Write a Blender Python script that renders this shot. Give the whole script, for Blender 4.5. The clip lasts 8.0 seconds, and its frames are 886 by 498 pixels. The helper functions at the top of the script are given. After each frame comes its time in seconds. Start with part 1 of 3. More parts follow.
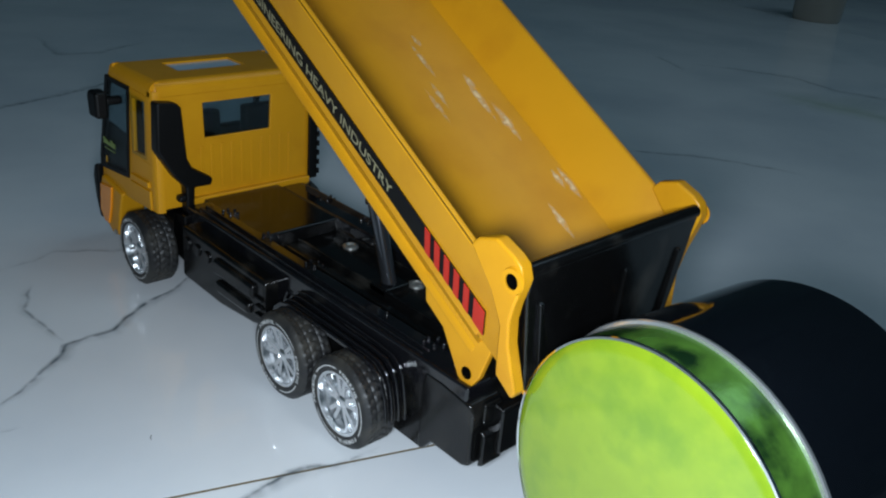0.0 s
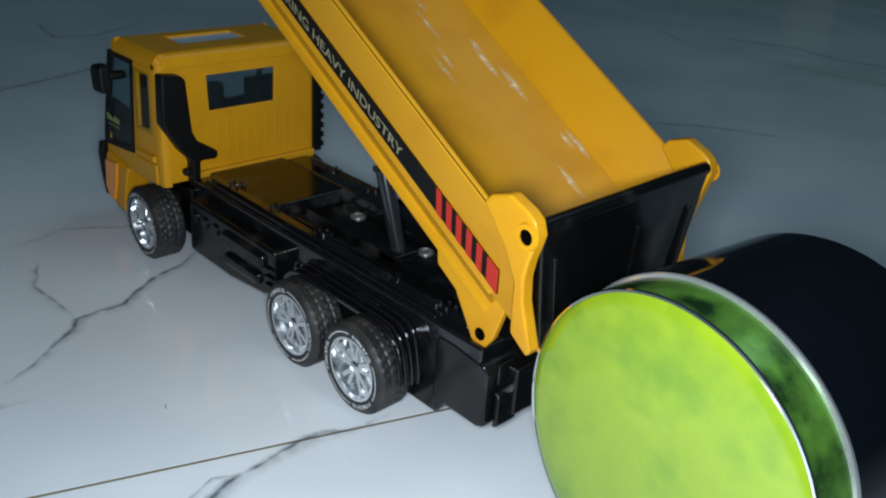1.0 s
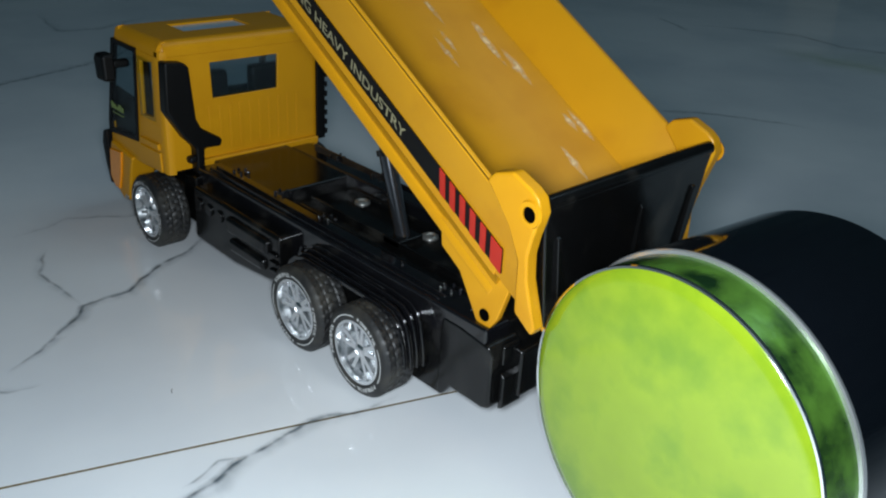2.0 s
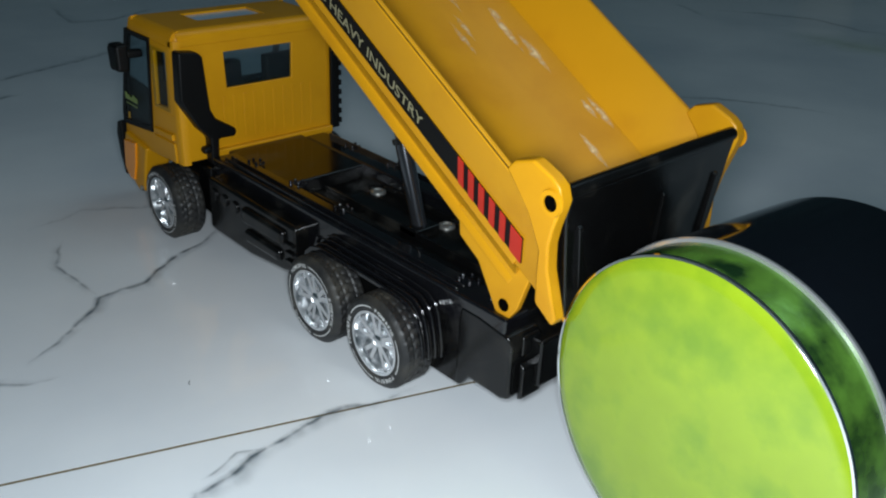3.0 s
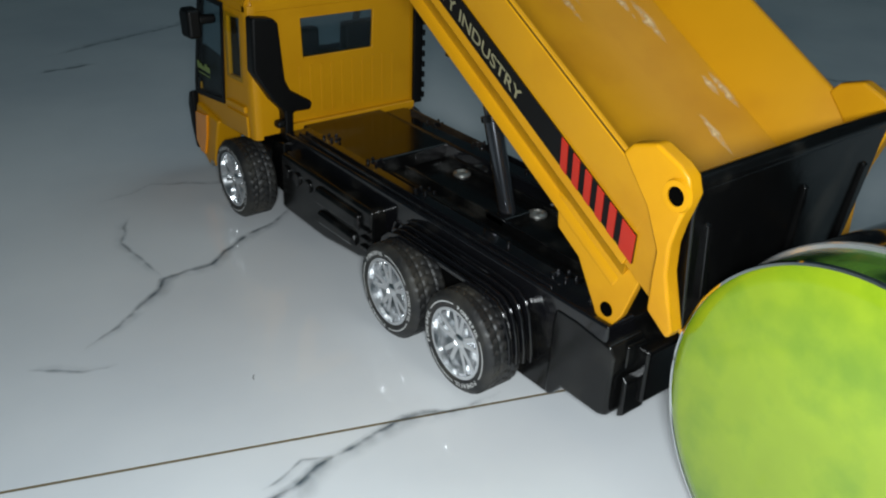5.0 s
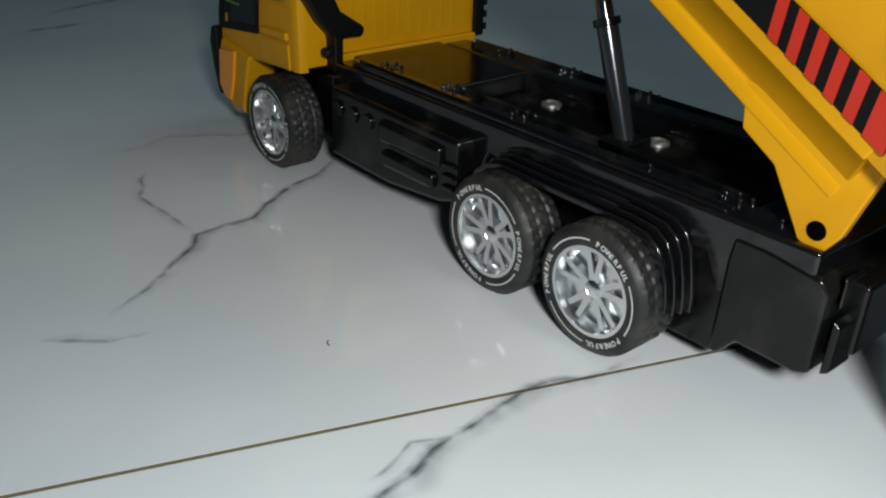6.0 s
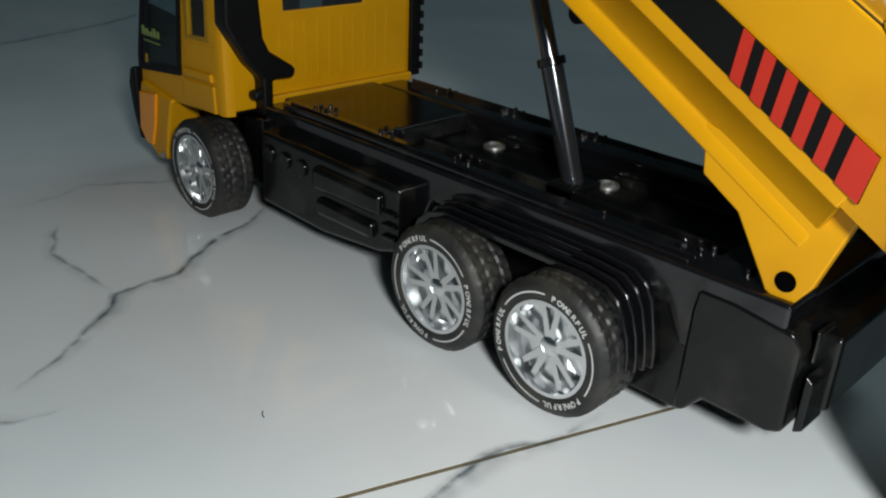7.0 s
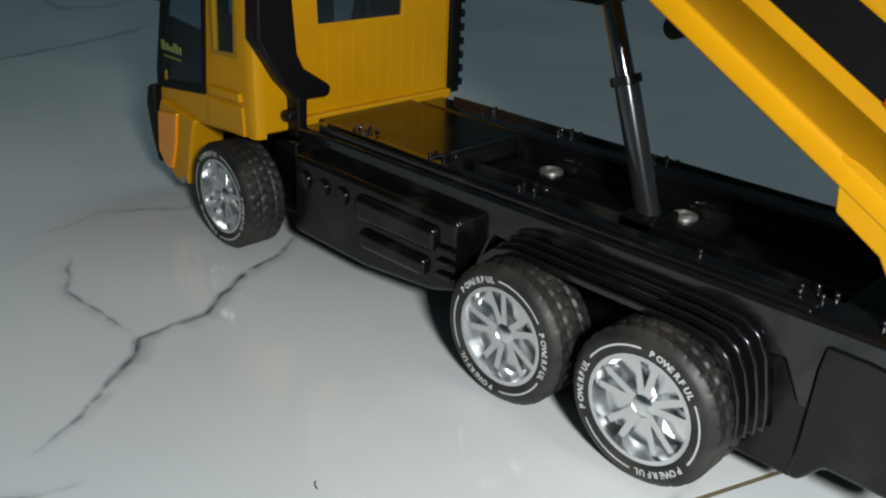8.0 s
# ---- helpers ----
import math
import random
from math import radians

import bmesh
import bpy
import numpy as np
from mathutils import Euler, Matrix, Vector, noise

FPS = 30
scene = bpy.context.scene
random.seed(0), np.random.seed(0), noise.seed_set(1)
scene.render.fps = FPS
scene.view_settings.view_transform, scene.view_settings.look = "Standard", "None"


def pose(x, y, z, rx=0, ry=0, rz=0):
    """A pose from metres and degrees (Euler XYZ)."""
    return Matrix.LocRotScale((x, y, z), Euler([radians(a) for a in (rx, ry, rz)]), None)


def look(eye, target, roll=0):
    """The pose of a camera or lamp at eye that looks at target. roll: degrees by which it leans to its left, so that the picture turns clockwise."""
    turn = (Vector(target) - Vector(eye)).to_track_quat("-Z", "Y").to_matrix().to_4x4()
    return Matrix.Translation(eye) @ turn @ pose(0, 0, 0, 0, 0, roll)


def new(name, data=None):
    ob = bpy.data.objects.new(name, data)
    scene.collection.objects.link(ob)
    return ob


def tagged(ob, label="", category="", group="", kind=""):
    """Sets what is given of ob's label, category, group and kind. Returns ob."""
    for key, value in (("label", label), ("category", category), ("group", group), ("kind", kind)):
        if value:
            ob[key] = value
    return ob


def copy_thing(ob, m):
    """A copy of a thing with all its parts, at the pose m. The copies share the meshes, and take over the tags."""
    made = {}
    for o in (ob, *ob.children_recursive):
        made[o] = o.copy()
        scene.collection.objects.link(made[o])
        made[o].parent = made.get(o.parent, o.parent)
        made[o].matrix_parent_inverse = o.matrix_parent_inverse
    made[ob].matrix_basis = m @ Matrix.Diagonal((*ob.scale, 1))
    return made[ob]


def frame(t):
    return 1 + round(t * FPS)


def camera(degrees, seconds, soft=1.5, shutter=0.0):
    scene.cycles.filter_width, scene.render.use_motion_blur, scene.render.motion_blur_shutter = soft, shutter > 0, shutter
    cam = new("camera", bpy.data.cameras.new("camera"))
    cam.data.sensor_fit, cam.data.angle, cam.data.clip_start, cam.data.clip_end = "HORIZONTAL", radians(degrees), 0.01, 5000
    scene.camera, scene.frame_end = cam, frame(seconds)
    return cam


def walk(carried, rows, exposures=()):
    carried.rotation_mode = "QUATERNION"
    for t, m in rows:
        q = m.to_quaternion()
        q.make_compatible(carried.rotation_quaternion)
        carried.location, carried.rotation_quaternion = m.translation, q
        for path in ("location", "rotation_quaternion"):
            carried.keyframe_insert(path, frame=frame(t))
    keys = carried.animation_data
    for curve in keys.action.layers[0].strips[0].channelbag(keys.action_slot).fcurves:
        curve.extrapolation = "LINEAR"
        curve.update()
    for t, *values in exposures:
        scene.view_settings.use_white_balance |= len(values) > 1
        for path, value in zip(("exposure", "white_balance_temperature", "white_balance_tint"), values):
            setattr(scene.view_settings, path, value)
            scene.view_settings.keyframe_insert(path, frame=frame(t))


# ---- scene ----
cam = camera(55.38, 8.0, soft=2.1)
PATH = [
    (0, (-0.18656, -0.24411, 0.23658), (0.96871, 0.92115, -0.50338), 5.13),
    (0.5, (-0.18741, -0.24915, 0.22516), (0.97195, 0.89068, -0.54728), 4.25),
    (1, (-0.19215, -0.24394, 0.22880), (0.95573, 0.90771, -0.54327), 4.04),
    (1.5, (-0.18478, -0.25139, 0.23304), (0.96967, 0.89551, -0.53629), 3.98),
    (2, (-0.19301, -0.24639, 0.22384), (0.94341, 0.91019, -0.55774), 3.45),
    (3.5, (-0.19183, -0.24205, 0.22088), (0.91701, 0.92154, -0.58939), 2.64),
    (4, (-0.19770, -0.24252, 0.21346), (0.90893, 0.91941, -0.60219), 2.54),
    (4.2, (-0.18168, -0.23969, 0.21345), (0.86365, 0.97169, -0.61106), 2.38),
    (5.3, (-0.17310, -0.20320, 0.20095), (0.80328, 1.04298, -0.65563), 1.98),
    (5.5, (-0.17364, -0.19790, 0.19136), (0.80391, 1.04310, -0.67137), 1.58),
    (6, (-0.17802, -0.14245, 0.15173), (0.84614, 1.07999, -0.68298), 1.74),
    (6.5, (-0.16545, -0.13715, 0.13530), (0.89907, 1.06047, -0.68478), 1.61),
    (7, (-0.16696, -0.12523, 0.14893), (0.98062, 1.03035, -0.61768), 2.39),
    (7.5, (-0.16659, -0.10900, 0.14600), (0.99937, 1.03724, -0.60677), 1.81),
    (8, (-0.16035, -0.08892, 0.14392), (0.99844, 1.06791, -0.60371), 2.27),
]
walk(cam, [(t, look(eye, target, roll)) for t, eye, target, roll in PATH],
     exposures=[(0.0, 0.16, 5850, 10), (2.0, 0.18, 6100, 10), (4.0, 0.1, 6300, 10), (5.5, 0.1, 6600, 10), (6.5, 0.04, 6850, 10), (8.0, 0.4, 6850, 10)])

# ---- world, lamps, exposure ----
world = bpy.data.worlds.new("room_air")
scene.world = world
world.use_nodes = True
world.node_tree.nodes["Background"].inputs[0].default_value = (0.55, 0.75, 0.9, 1)
world.node_tree.nodes["Background"].inputs[1].default_value = 0.02


def lamp(name, kind, where, target, power, colour, size):
    data = bpy.data.lights.new(name, kind)
    data.energy, data.color = power, colour
    if kind == "AREA":
        data.shape, data.size = "DISK", size
    else:
        data.shadow_soft_size = size
    ob = new(name, data)
    ob.matrix_world = look(where, target)
    return ob


# the torch that is held next to the lens, and an added fill lamp
lamp("torch", "AREA", (-0.182, -0.222, 0.209), (0.03, 0.0, 0.02), 1.22, (0.90, 0.97, 1.0), 0.045)
# unseen fill, added to lift the far floor and the right side
lamp("room_fill", "AREA", (1.15, -0.45, 2.1), (0.3, 0.2, 0), 6.2, (0.66, 0.90, 1.0), 1.5)


# ---- materials ----
def material(name, colour, rough=0.4, metal=0.0, coat=0.0, grain=0.12, scale=60.0, bump=0.0, bump_scale=400.0,
             stain=None, stain_scale=12.0, stain_at=(0.55, 0.75), rough_var=0.1, spec=0.5):
    m = bpy.data.materials.new(name)
    m.use_nodes = True
    n, l = m.node_tree.nodes, m.node_tree.links
    b = n["Principled BSDF"]
    b.inputs["Metallic"].default_value = metal
    b.inputs["Specular IOR Level"].default_value = spec
    b.inputs["Coat Weight"].default_value = coat
    b.inputs["Coat Roughness"].default_value = 0.08
    co = n.new("ShaderNodeTexCoord")
    tex = n.new("ShaderNodeTexNoise")
    tex.inputs["Scale"].default_value, tex.inputs["Detail"].default_value = scale, 6
    l.new(co.outputs["Object"], tex.inputs["Vector"])
    mix = n.new("ShaderNodeMix")
    mix.data_type = "RGBA"
    mix.inputs["A"].default_value = (*[c * (1 - grain) for c in colour], 1)
    mix.inputs["B"].default_value = (*[min(1, c * (1 + grain)) for c in colour], 1)
    l.new(tex.outputs["Fac"], mix.inputs["Factor"])
    last = mix.outputs["Result"]
    big = n.new("ShaderNodeTexNoise")
    big.inputs["Scale"].default_value, big.inputs["Detail"].default_value = stain_scale, 8
    l.new(co.outputs["Object"], big.inputs["Vector"])
    if stain:
        ramp = n.new("ShaderNodeMapRange")
        ramp.inputs["From Min"].default_value, ramp.inputs["From Max"].default_value = stain_at
        l.new(big.outputs["Fac"], ramp.inputs["Value"])
        two = n.new("ShaderNodeMix")
        two.data_type = "RGBA"
        l.new(last, two.inputs["A"])
        two.inputs["B"].default_value = (*stain, 1)
        l.new(ramp.outputs["Result"], two.inputs["Factor"])
        last = two.outputs["Result"]
    l.new(last, b.inputs["Base Color"])
    rr = n.new("ShaderNodeMapRange")
    rr.inputs["To Min"].default_value, rr.inputs["To Max"].default_value = max(0.01, rough - rough_var), min(1, rough + rough_var)
    l.new(big.outputs["Fac"], rr.inputs["Value"])
    l.new(rr.outputs["Result"], b.inputs["Roughness"])
    if bump:
        fine = n.new("ShaderNodeTexNoise")
        fine.inputs["Scale"].default_value, fine.inputs["Detail"].default_value = bump_scale, 4
        l.new(co.outputs["Object"], fine.inputs["Vector"])
        bp = n.new("ShaderNodeBump")
        bp.inputs["Strength"].default_value, bp.inputs["Distance"].default_value = bump, 0.0004
        l.new(fine.outputs["Fac"], bp.inputs["Height"])
        l.new(bp.outputs["Normal"], b.inputs["Normal"])
    return m


YELLOW = material("yellow_plastic", (0.60, 0.278, 0.0045), 0.34, grain=0.07, scale=35, bump=0.15, bump_scale=120, rough_var=0.08, spec=0.24, stain=(0.53, 0.232, 0.004), stain_scale=30, stain_at=(0.5, 0.72))
BLACK = material("black_plastic", (0.0035, 0.0035, 0.0035), 0.20, grain=0.3, bump=0.2, bump_scale=160, stain=(0.024, 0.0225, 0.019), stain_scale=45, stain_at=(0.52, 0.72), spec=0.4)
MATTBLACK = material("matt_black_plastic", (0.004, 0.004, 0.004), 0.45, grain=0.3, spec=0.22)
GLOSSBLACK = material("bright_black_plastic", (0.005, 0.005, 0.006), 0.12, grain=0.2, coat=0.35, rough_var=0.05, spec=0.5, bump=0.15, bump_scale=160, stain=(0.020, 0.019, 0.017), stain_scale=70, stain_at=(0.55, 0.74))
DARKCHROME = material("dark_smoky_plating", (0.16, 0.165, 0.18), 0.16, metal=0.9, grain=0.15, scale=120, bump=0.15, bump_scale=90)
# the shade inside a hole, painted near black on flat discs
HOLE_SHADE = material("painted_hole_shade", (0.001, 0.001, 0.001), 0.9, spec=0.02)
RUBBER = material("tyre_rubber", (0.014, 0.014, 0.014), 0.5, grain=0.25, scale=200, stain=(0.040, 0.037, 0.030), stain_scale=60, stain_at=(0.45, 0.65))
SILVER = material("silver_plating", (0.82, 0.83, 0.84), 0.2, metal=1.0, grain=0.06, scale=150, bump=0.1)
CHROME = material("chrome_band", (0.85, 0.87, 0.86), 0.06, metal=1.0, grain=0.03, bump=0.25, bump_scale=45, rough_var=0.03)
LIME = material("lime_plastic", (0.24, 0.345, 0.011), 0.16, grain=0.22, scale=40, coat=0.5, stain=(0.155, 0.265, 0.010), stain_scale=38, stain_at=(0.46, 0.64), bump=0.1, bump_scale=50)
BARREL = material("black_gloss_enamel", (0.003, 0.004, 0.006), 0.08, coat=0.3, spec=0.5, grain=0.2, bump=0.08, bump_scale=60, rough_var=0.05)
# bright green highlights and dark patches of the shiny band, mottled into its colour
GREENBAND = material("mottled_green_sheen", (0.10, 0.23, 0.03), 0.2, metal=0.35, grain=0.6, scale=70, coat=0.25, bump=1.0, bump_scale=90, stain=(0.010, 0.035, 0.010), stain_scale=38, stain_at=(0.44, 0.56), rough_var=0.05)
BEAD = material("satin_steel_bead", (0.92, 0.93, 0.90), 0.22, metal=0.85, grain=0.1, scale=80)
DECAL = material("black_decal", (0.005, 0.005, 0.005), 0.45, grain=0.2, spec=0.12)
RED = material("red_decal", (0.52, 0.020, 0.006), 0.45, grain=0.06)
LETTER = material("pale_gold_lettering", (0.30, 0.27, 0.15), 0.45, grain=0.08)
TYRELETTER = material("white_tyre_lettering", (0.62, 0.62, 0.6), 0.5, grain=0.25, scale=300)
ORANGE = material("orange_lens", (0.92, 0.31, 0.005), 0.2, coat=0.4, grain=0.1)
GREENMARK = material("green_mark", (0.16, 0.22, 0.06), 0.4)
SCREW = material("screw_steel", (0.55, 0.54, 0.5), 0.35, metal=0.9, grain=0.2, scale=400)
GLASS = bpy.data.materials.new("tinted_glass")
GLASS.use_nodes = True
_n, _l = GLASS.node_tree.nodes, GLASS.node_tree.links
_clear, _gloss, _mix = _n.new("ShaderNodeBsdfTransparent"), _n.new("ShaderNodeBsdfGlossy"), _n.new("ShaderNodeMixShader")
_clear.inputs["Color"].default_value = (0.80, 0.86, 0.88, 1)
_gloss.inputs["Roughness"].default_value = 0.05
_mix.inputs["Fac"].default_value = 0.08
_l.new(_clear.outputs[0], _mix.inputs[1])
_l.new(_gloss.outputs[0], _mix.inputs[2])
_l.new(_mix.outputs[0], _n["Material Output"].inputs["Surface"])
WALLPAINT = material("teal_wall_paint", (0.36, 0.47, 0.50), 0.7, grain=0.05, scale=8, stain=(0.28, 0.38, 0.41), stain_scale=2)
CEILPAINT = material("white_ceiling_paint", (0.7, 0.72, 0.72), 0.8, grain=0.04, scale=5)
GROUT = material("grout", (0.16, 0.125, 0.07), 0.8, grain=0.3, scale=300)


def marble():
    m = material("polished_marble_tile", (0.78, 0.80, 0.81), 0.05, grain=0.05, scale=14, coat=0.0, rough_var=0.025,
                 stain=(0.66, 0.69, 0.72), stain_scale=5, stain_at=(0.42, 0.64))
    return m


MARBLE = marble()


def soft_mark_material(name, colour, rough, scale):
    m = bpy.data.materials.new(name)
    m.use_nodes = True
    n, l = m.node_tree.nodes, m.node_tree.links
    b = n["Principled BSDF"]
    b.inputs["Base Color"].default_value = (*colour, 1)
    b.inputs["Roughness"].default_value = rough
    at = n.new("ShaderNodeAttribute")
    at.attribute_name = "strength"
    co = n.new("ShaderNodeTexCoord")
    tex = n.new("ShaderNodeTexNoise")
    tex.inputs["Scale"].default_value, tex.inputs["Detail"].default_value = scale, 6
    l.new(co.outputs["Object"], tex.inputs["Vector"])
    ramp = n.new("ShaderNodeMapRange")
    ramp.inputs["From Min"].default_value, ramp.inputs["From Max"].default_value = 0.3, 0.62
    l.new(tex.outputs["Fac"], ramp.inputs["Value"])
    mul = n.new("ShaderNodeMath")
    mul.operation = "MULTIPLY"
    l.new(at.outputs["Fac"], mul.inputs[0])
    l.new(ramp.outputs["Result"], mul.inputs[1])
    l.new(mul.outputs[0], b.inputs["Alpha"])
    return m


VEIN = soft_mark_material("grey_marble_vein", (0.085, 0.115, 0.135), 0.1, 130)
# pale reflection on the polished floor, painted as a colour
FLOOR_REFLECTION = soft_mark_material("painted_floor_reflection", (0.62, 0.68, 0.52), 0.06, 9)
SCUFF = soft_mark_material("pale_scuff", (0.85, 0.66, 0.36), 0.45, 420)


# ---- mesh helpers ----
def link(name, bm, mat, parent=None, label="", bevel=0.0, smooth=True, segs=2):
    me = bpy.data.meshes.new(name)
    bmesh.ops.recalc_face_normals(bm, faces=bm.faces)
    bm.to_mesh(me)
    bm.free()
    me.materials.append(mat)
    if smooth:
        me.shade_smooth()
        me.set_sharp_from_angle(angle=radians(38))
    ob = new(name, me)
    if parent:
        ob.parent = parent
    if label:
        ob["label"] = label
    if bevel:
        mod = ob.modifiers.new("bevel", "BEVEL")
        mod.width, mod.segments, mod.limit_method, mod.angle_limit = bevel, segs, "ANGLE", radians(40)
        mod.harden_normals = True
    return ob


def part(name, bm, mat, parent, label="", bevel=0.0, smooth=True):
    return link(name, bm, mat, parent, label, bevel, smooth)


def box(bm, x0, x1, y0, y1, z0, z1):
    vs = [bm.verts.new(p) for p in ((x0, y0, z0), (x1, y0, z0), (x1, y1, z0), (x0, y1, z0),
                                    (x0, y0, z1), (x1, y0, z1), (x1, y1, z1), (x0, y1, z1))]
    for f in ((3, 2, 1, 0), (4, 5, 6, 7), (0, 1, 5, 4), (1, 2, 6, 5), (2, 3, 7, 6), (3, 0, 4, 7)):
        bm.faces.new([vs[i] for i in f])
    return vs


def prism(bm, outline, place, lo, hi):
    """Extrudes an outline of (a, b) from lo to hi; place(a, b, c) gives the point."""
    n = len(outline)
    one = [bm.verts.new(place(a, b, lo)) for a, b in outline]
    two = [bm.verts.new(place(a, b, hi)) for a, b in outline]
    bm.faces.new(one)
    bm.faces.new(two[::-1])
    for i in range(n):
        bm.faces.new((one[i], one[(i + 1) % n], two[(i + 1) % n], two[i]))


def along_x(a, b, c):
    return (c, a, b)


def along_y(a, b, c):
    return (a, c, b)


def along_z(a, b, c):
    return (a, b, c)


def lathe(bm, profile, m, n=48, closed=False):
    """Turns a profile of (radius, height) about z and puts it at the pose m."""
    rings = []
    for r, h in profile:
        if r < 1e-6:
            rings.append([bm.verts.new(m @ Vector((0, 0, h)))])
        else:
            rings.append([bm.verts.new(m @ Vector((r * math.cos(6.28318531 * i / n), r * math.sin(6.28318531 * i / n), h))) for i in range(n)])
    pairs = list(zip(rings, rings[1:])) + ([(rings[-1], rings[0])] if closed else [])
    for p, q in pairs:
        for i in range(n):
            j = (i + 1) % n
            if len(p) == 1 and len(q) == 1:
                continue
            if len(p) == 1:
                bm.faces.new((p[0], q[i], q[j]))
            elif len(q) == 1:
                bm.faces.new((p[i], p[j], q[0]))
            else:
                bm.faces.new((p[i], p[j], q[j], q[i]))


def rod(bm, a, b, r0, r1=None, n=20):
    a, b = Vector(a), Vector(b)
    m = Matrix.Translation(a) @ (b - a).to_track_quat("Z", "Y").to_matrix().to_4x4()
    d = (b - a).length
    lathe(bm, [(0, 0), (r0, 0), (r0 if r1 is None else r1, d), (0, d)], m, n)


def studs(bm, points, r, h, axis=(0, 0, 1)):
    for p in points:
        rod(bm, p, Vector(p) + Vector(axis) * h, r, r * 0.75, 8)


def frame_panel(bm, place, a0, a1, b0, b1, hole, lo, hi):
    """A panel from a0, b0 to a1, b1 with a four-cornered hole through it."""
    outer = [(a0, b0), (a1, b0), (a1, b1), (a0, b1)]
    rows = [[bm.verts.new(place(a, b, c)) for a, b in ring] for c in (lo, hi) for ring in (outer, hole)]
    o0, h0, o1, h1 = rows
    for i in range(4):
        j = (i + 1) % 4
        bm.faces.new((o0[i], o0[j], h0[j], h0[i]))
        bm.faces.new((o1[j], o1[i], h1[i], h1[j]))
        bm.faces.new((o0[j], o0[i], o1[i], o1[j]))
        bm.faces.new((h0[i], h0[j], h1[j], h1[i]))


def glyphs(text, size, bold=0.0):
    """The mesh of a word in the built-in font, flat in x and y, with its width."""
    cu = bpy.data.curves.new("word", "FONT")
    cu.body, cu.size, cu.resolution_u, cu.offset = text, size, 3, bold
    ob = new("word", cu)
    me = bpy.data.meshes.new_from_object(ob.evaluated_get(bpy.context.evaluated_depsgraph_get()))
    bpy.data.objects.remove(ob)
    return me


def thing(name, where, label, category, group=""):
    ob = new(name)
    ob.location = where
    ob.empty_display_size = 0.02
    return tagged(ob, label, category, group)


# ---- floor and room ----
JOINT = radians(-19.4)
JU, JV = Vector((math.cos(JOINT), math.sin(JOINT), 0)), Vector((-math.sin(JOINT), math.cos(JOINT), 0))
J0 = Vector((-0.0448, 0.0014, 0))


U0, U1, V0, V1 = -2.2, 3.2, -1.8, 3.6


def room_at(u, v):
    p = J0 + JU * u + JV * v
    return (p.x, p.y)


ROOM = [room_at(U0, V0), room_at(U1, V0), room_at(U1, V1), room_at(U0, V1)]


def build_floor():
    bm = bmesh.new()
    prism(bm, ROOM, along_z, -0.08, -0.0003)
    floor = tagged(link("floor", bm, GROUT), "polished pale grey marble tile floor with dark veins", "floor", kind="structure")
    tile, gap = 1.8, 0.0008
    me = None
    for i in range(-1, 2):
        for j in range(-1, 2):
            if me is None:
                bm = bmesh.new()
                box(bm, gap, tile - gap, gap, tile - gap, -0.0002, 0)
                me = bpy.data.meshes.new("tile")
                bm.to_mesh(me)
                bm.free()
                me.materials.append(MARBLE)
            ob = new("tile", me)
            p = J0 + JU * (tile * i - 0.4) + JV * tile * j
            ob.matrix_world = Matrix.Translation(p) @ Matrix.Rotation(JOINT, 4, "Z")
            ob.parent = floor
    return floor


floor = build_floor()


def floor_strip(points, width, strength, seed, mat=None):
    """A strip of marble veining, or of painted reflection, that wanders along points, with soft edges."""
    rnd = random.Random(seed)
    pts = [Vector((x, y, 0)) for x, y in points]
    path = []
    for a, b in zip(pts, pts[1:]):
        n = max(3, int((b - a).length / 0.004))
        path += [a.lerp(b, k / n) for k in range(n)]
    path.append(pts[-1])
    bm = bmesh.new()
    layer = bm.verts.layers.float.new("strength")
    rows = []
    for k, p in enumerate(path):
        d = (path[min(k + 1, len(path) - 1)] - path[max(k - 1, 0)]).normalized()
        side = Vector((-d.y, d.x, 0))
        wob = noise.noise(Vector((p.x * 60, p.y * 60, seed))) * 0.003 + noise.noise(Vector((p.x * 190, p.y * 190, seed + 5))) * 0.0012
        end = min(1, 5 * min(k, len(path) - 1 - k) / len(path) + 0.1)
        w = width * (0.55 + 0.9 * abs(noise.noise(Vector((p.x * 35, p.y * 35, seed + 9))))) * (0.4 + 0.6 * end)
        lean = rnd.uniform(-0.15, 0.15)
        row = []
        for s, a in ((-2.0 + lean, 0), (-0.5 + lean, 0.5), (0, 1), (0.4, 0.75), (1.3 + lean, 0.28), (5.5 + 3 * lean, 0)):
            q = p + side * (wob + s * w)
            v = bm.verts.new((q.x, q.y, 0.0003))
            v[layer] = a * strength * end
            row.append(v)
        rows.append(row)
    for p, q in zip(rows, rows[1:]):
        for i in range(5):
            bm.faces.new((p[i], p[i + 1], q[i + 1], q[i]))
    return link("vein_reflection_strip", bm, mat or VEIN, floor)


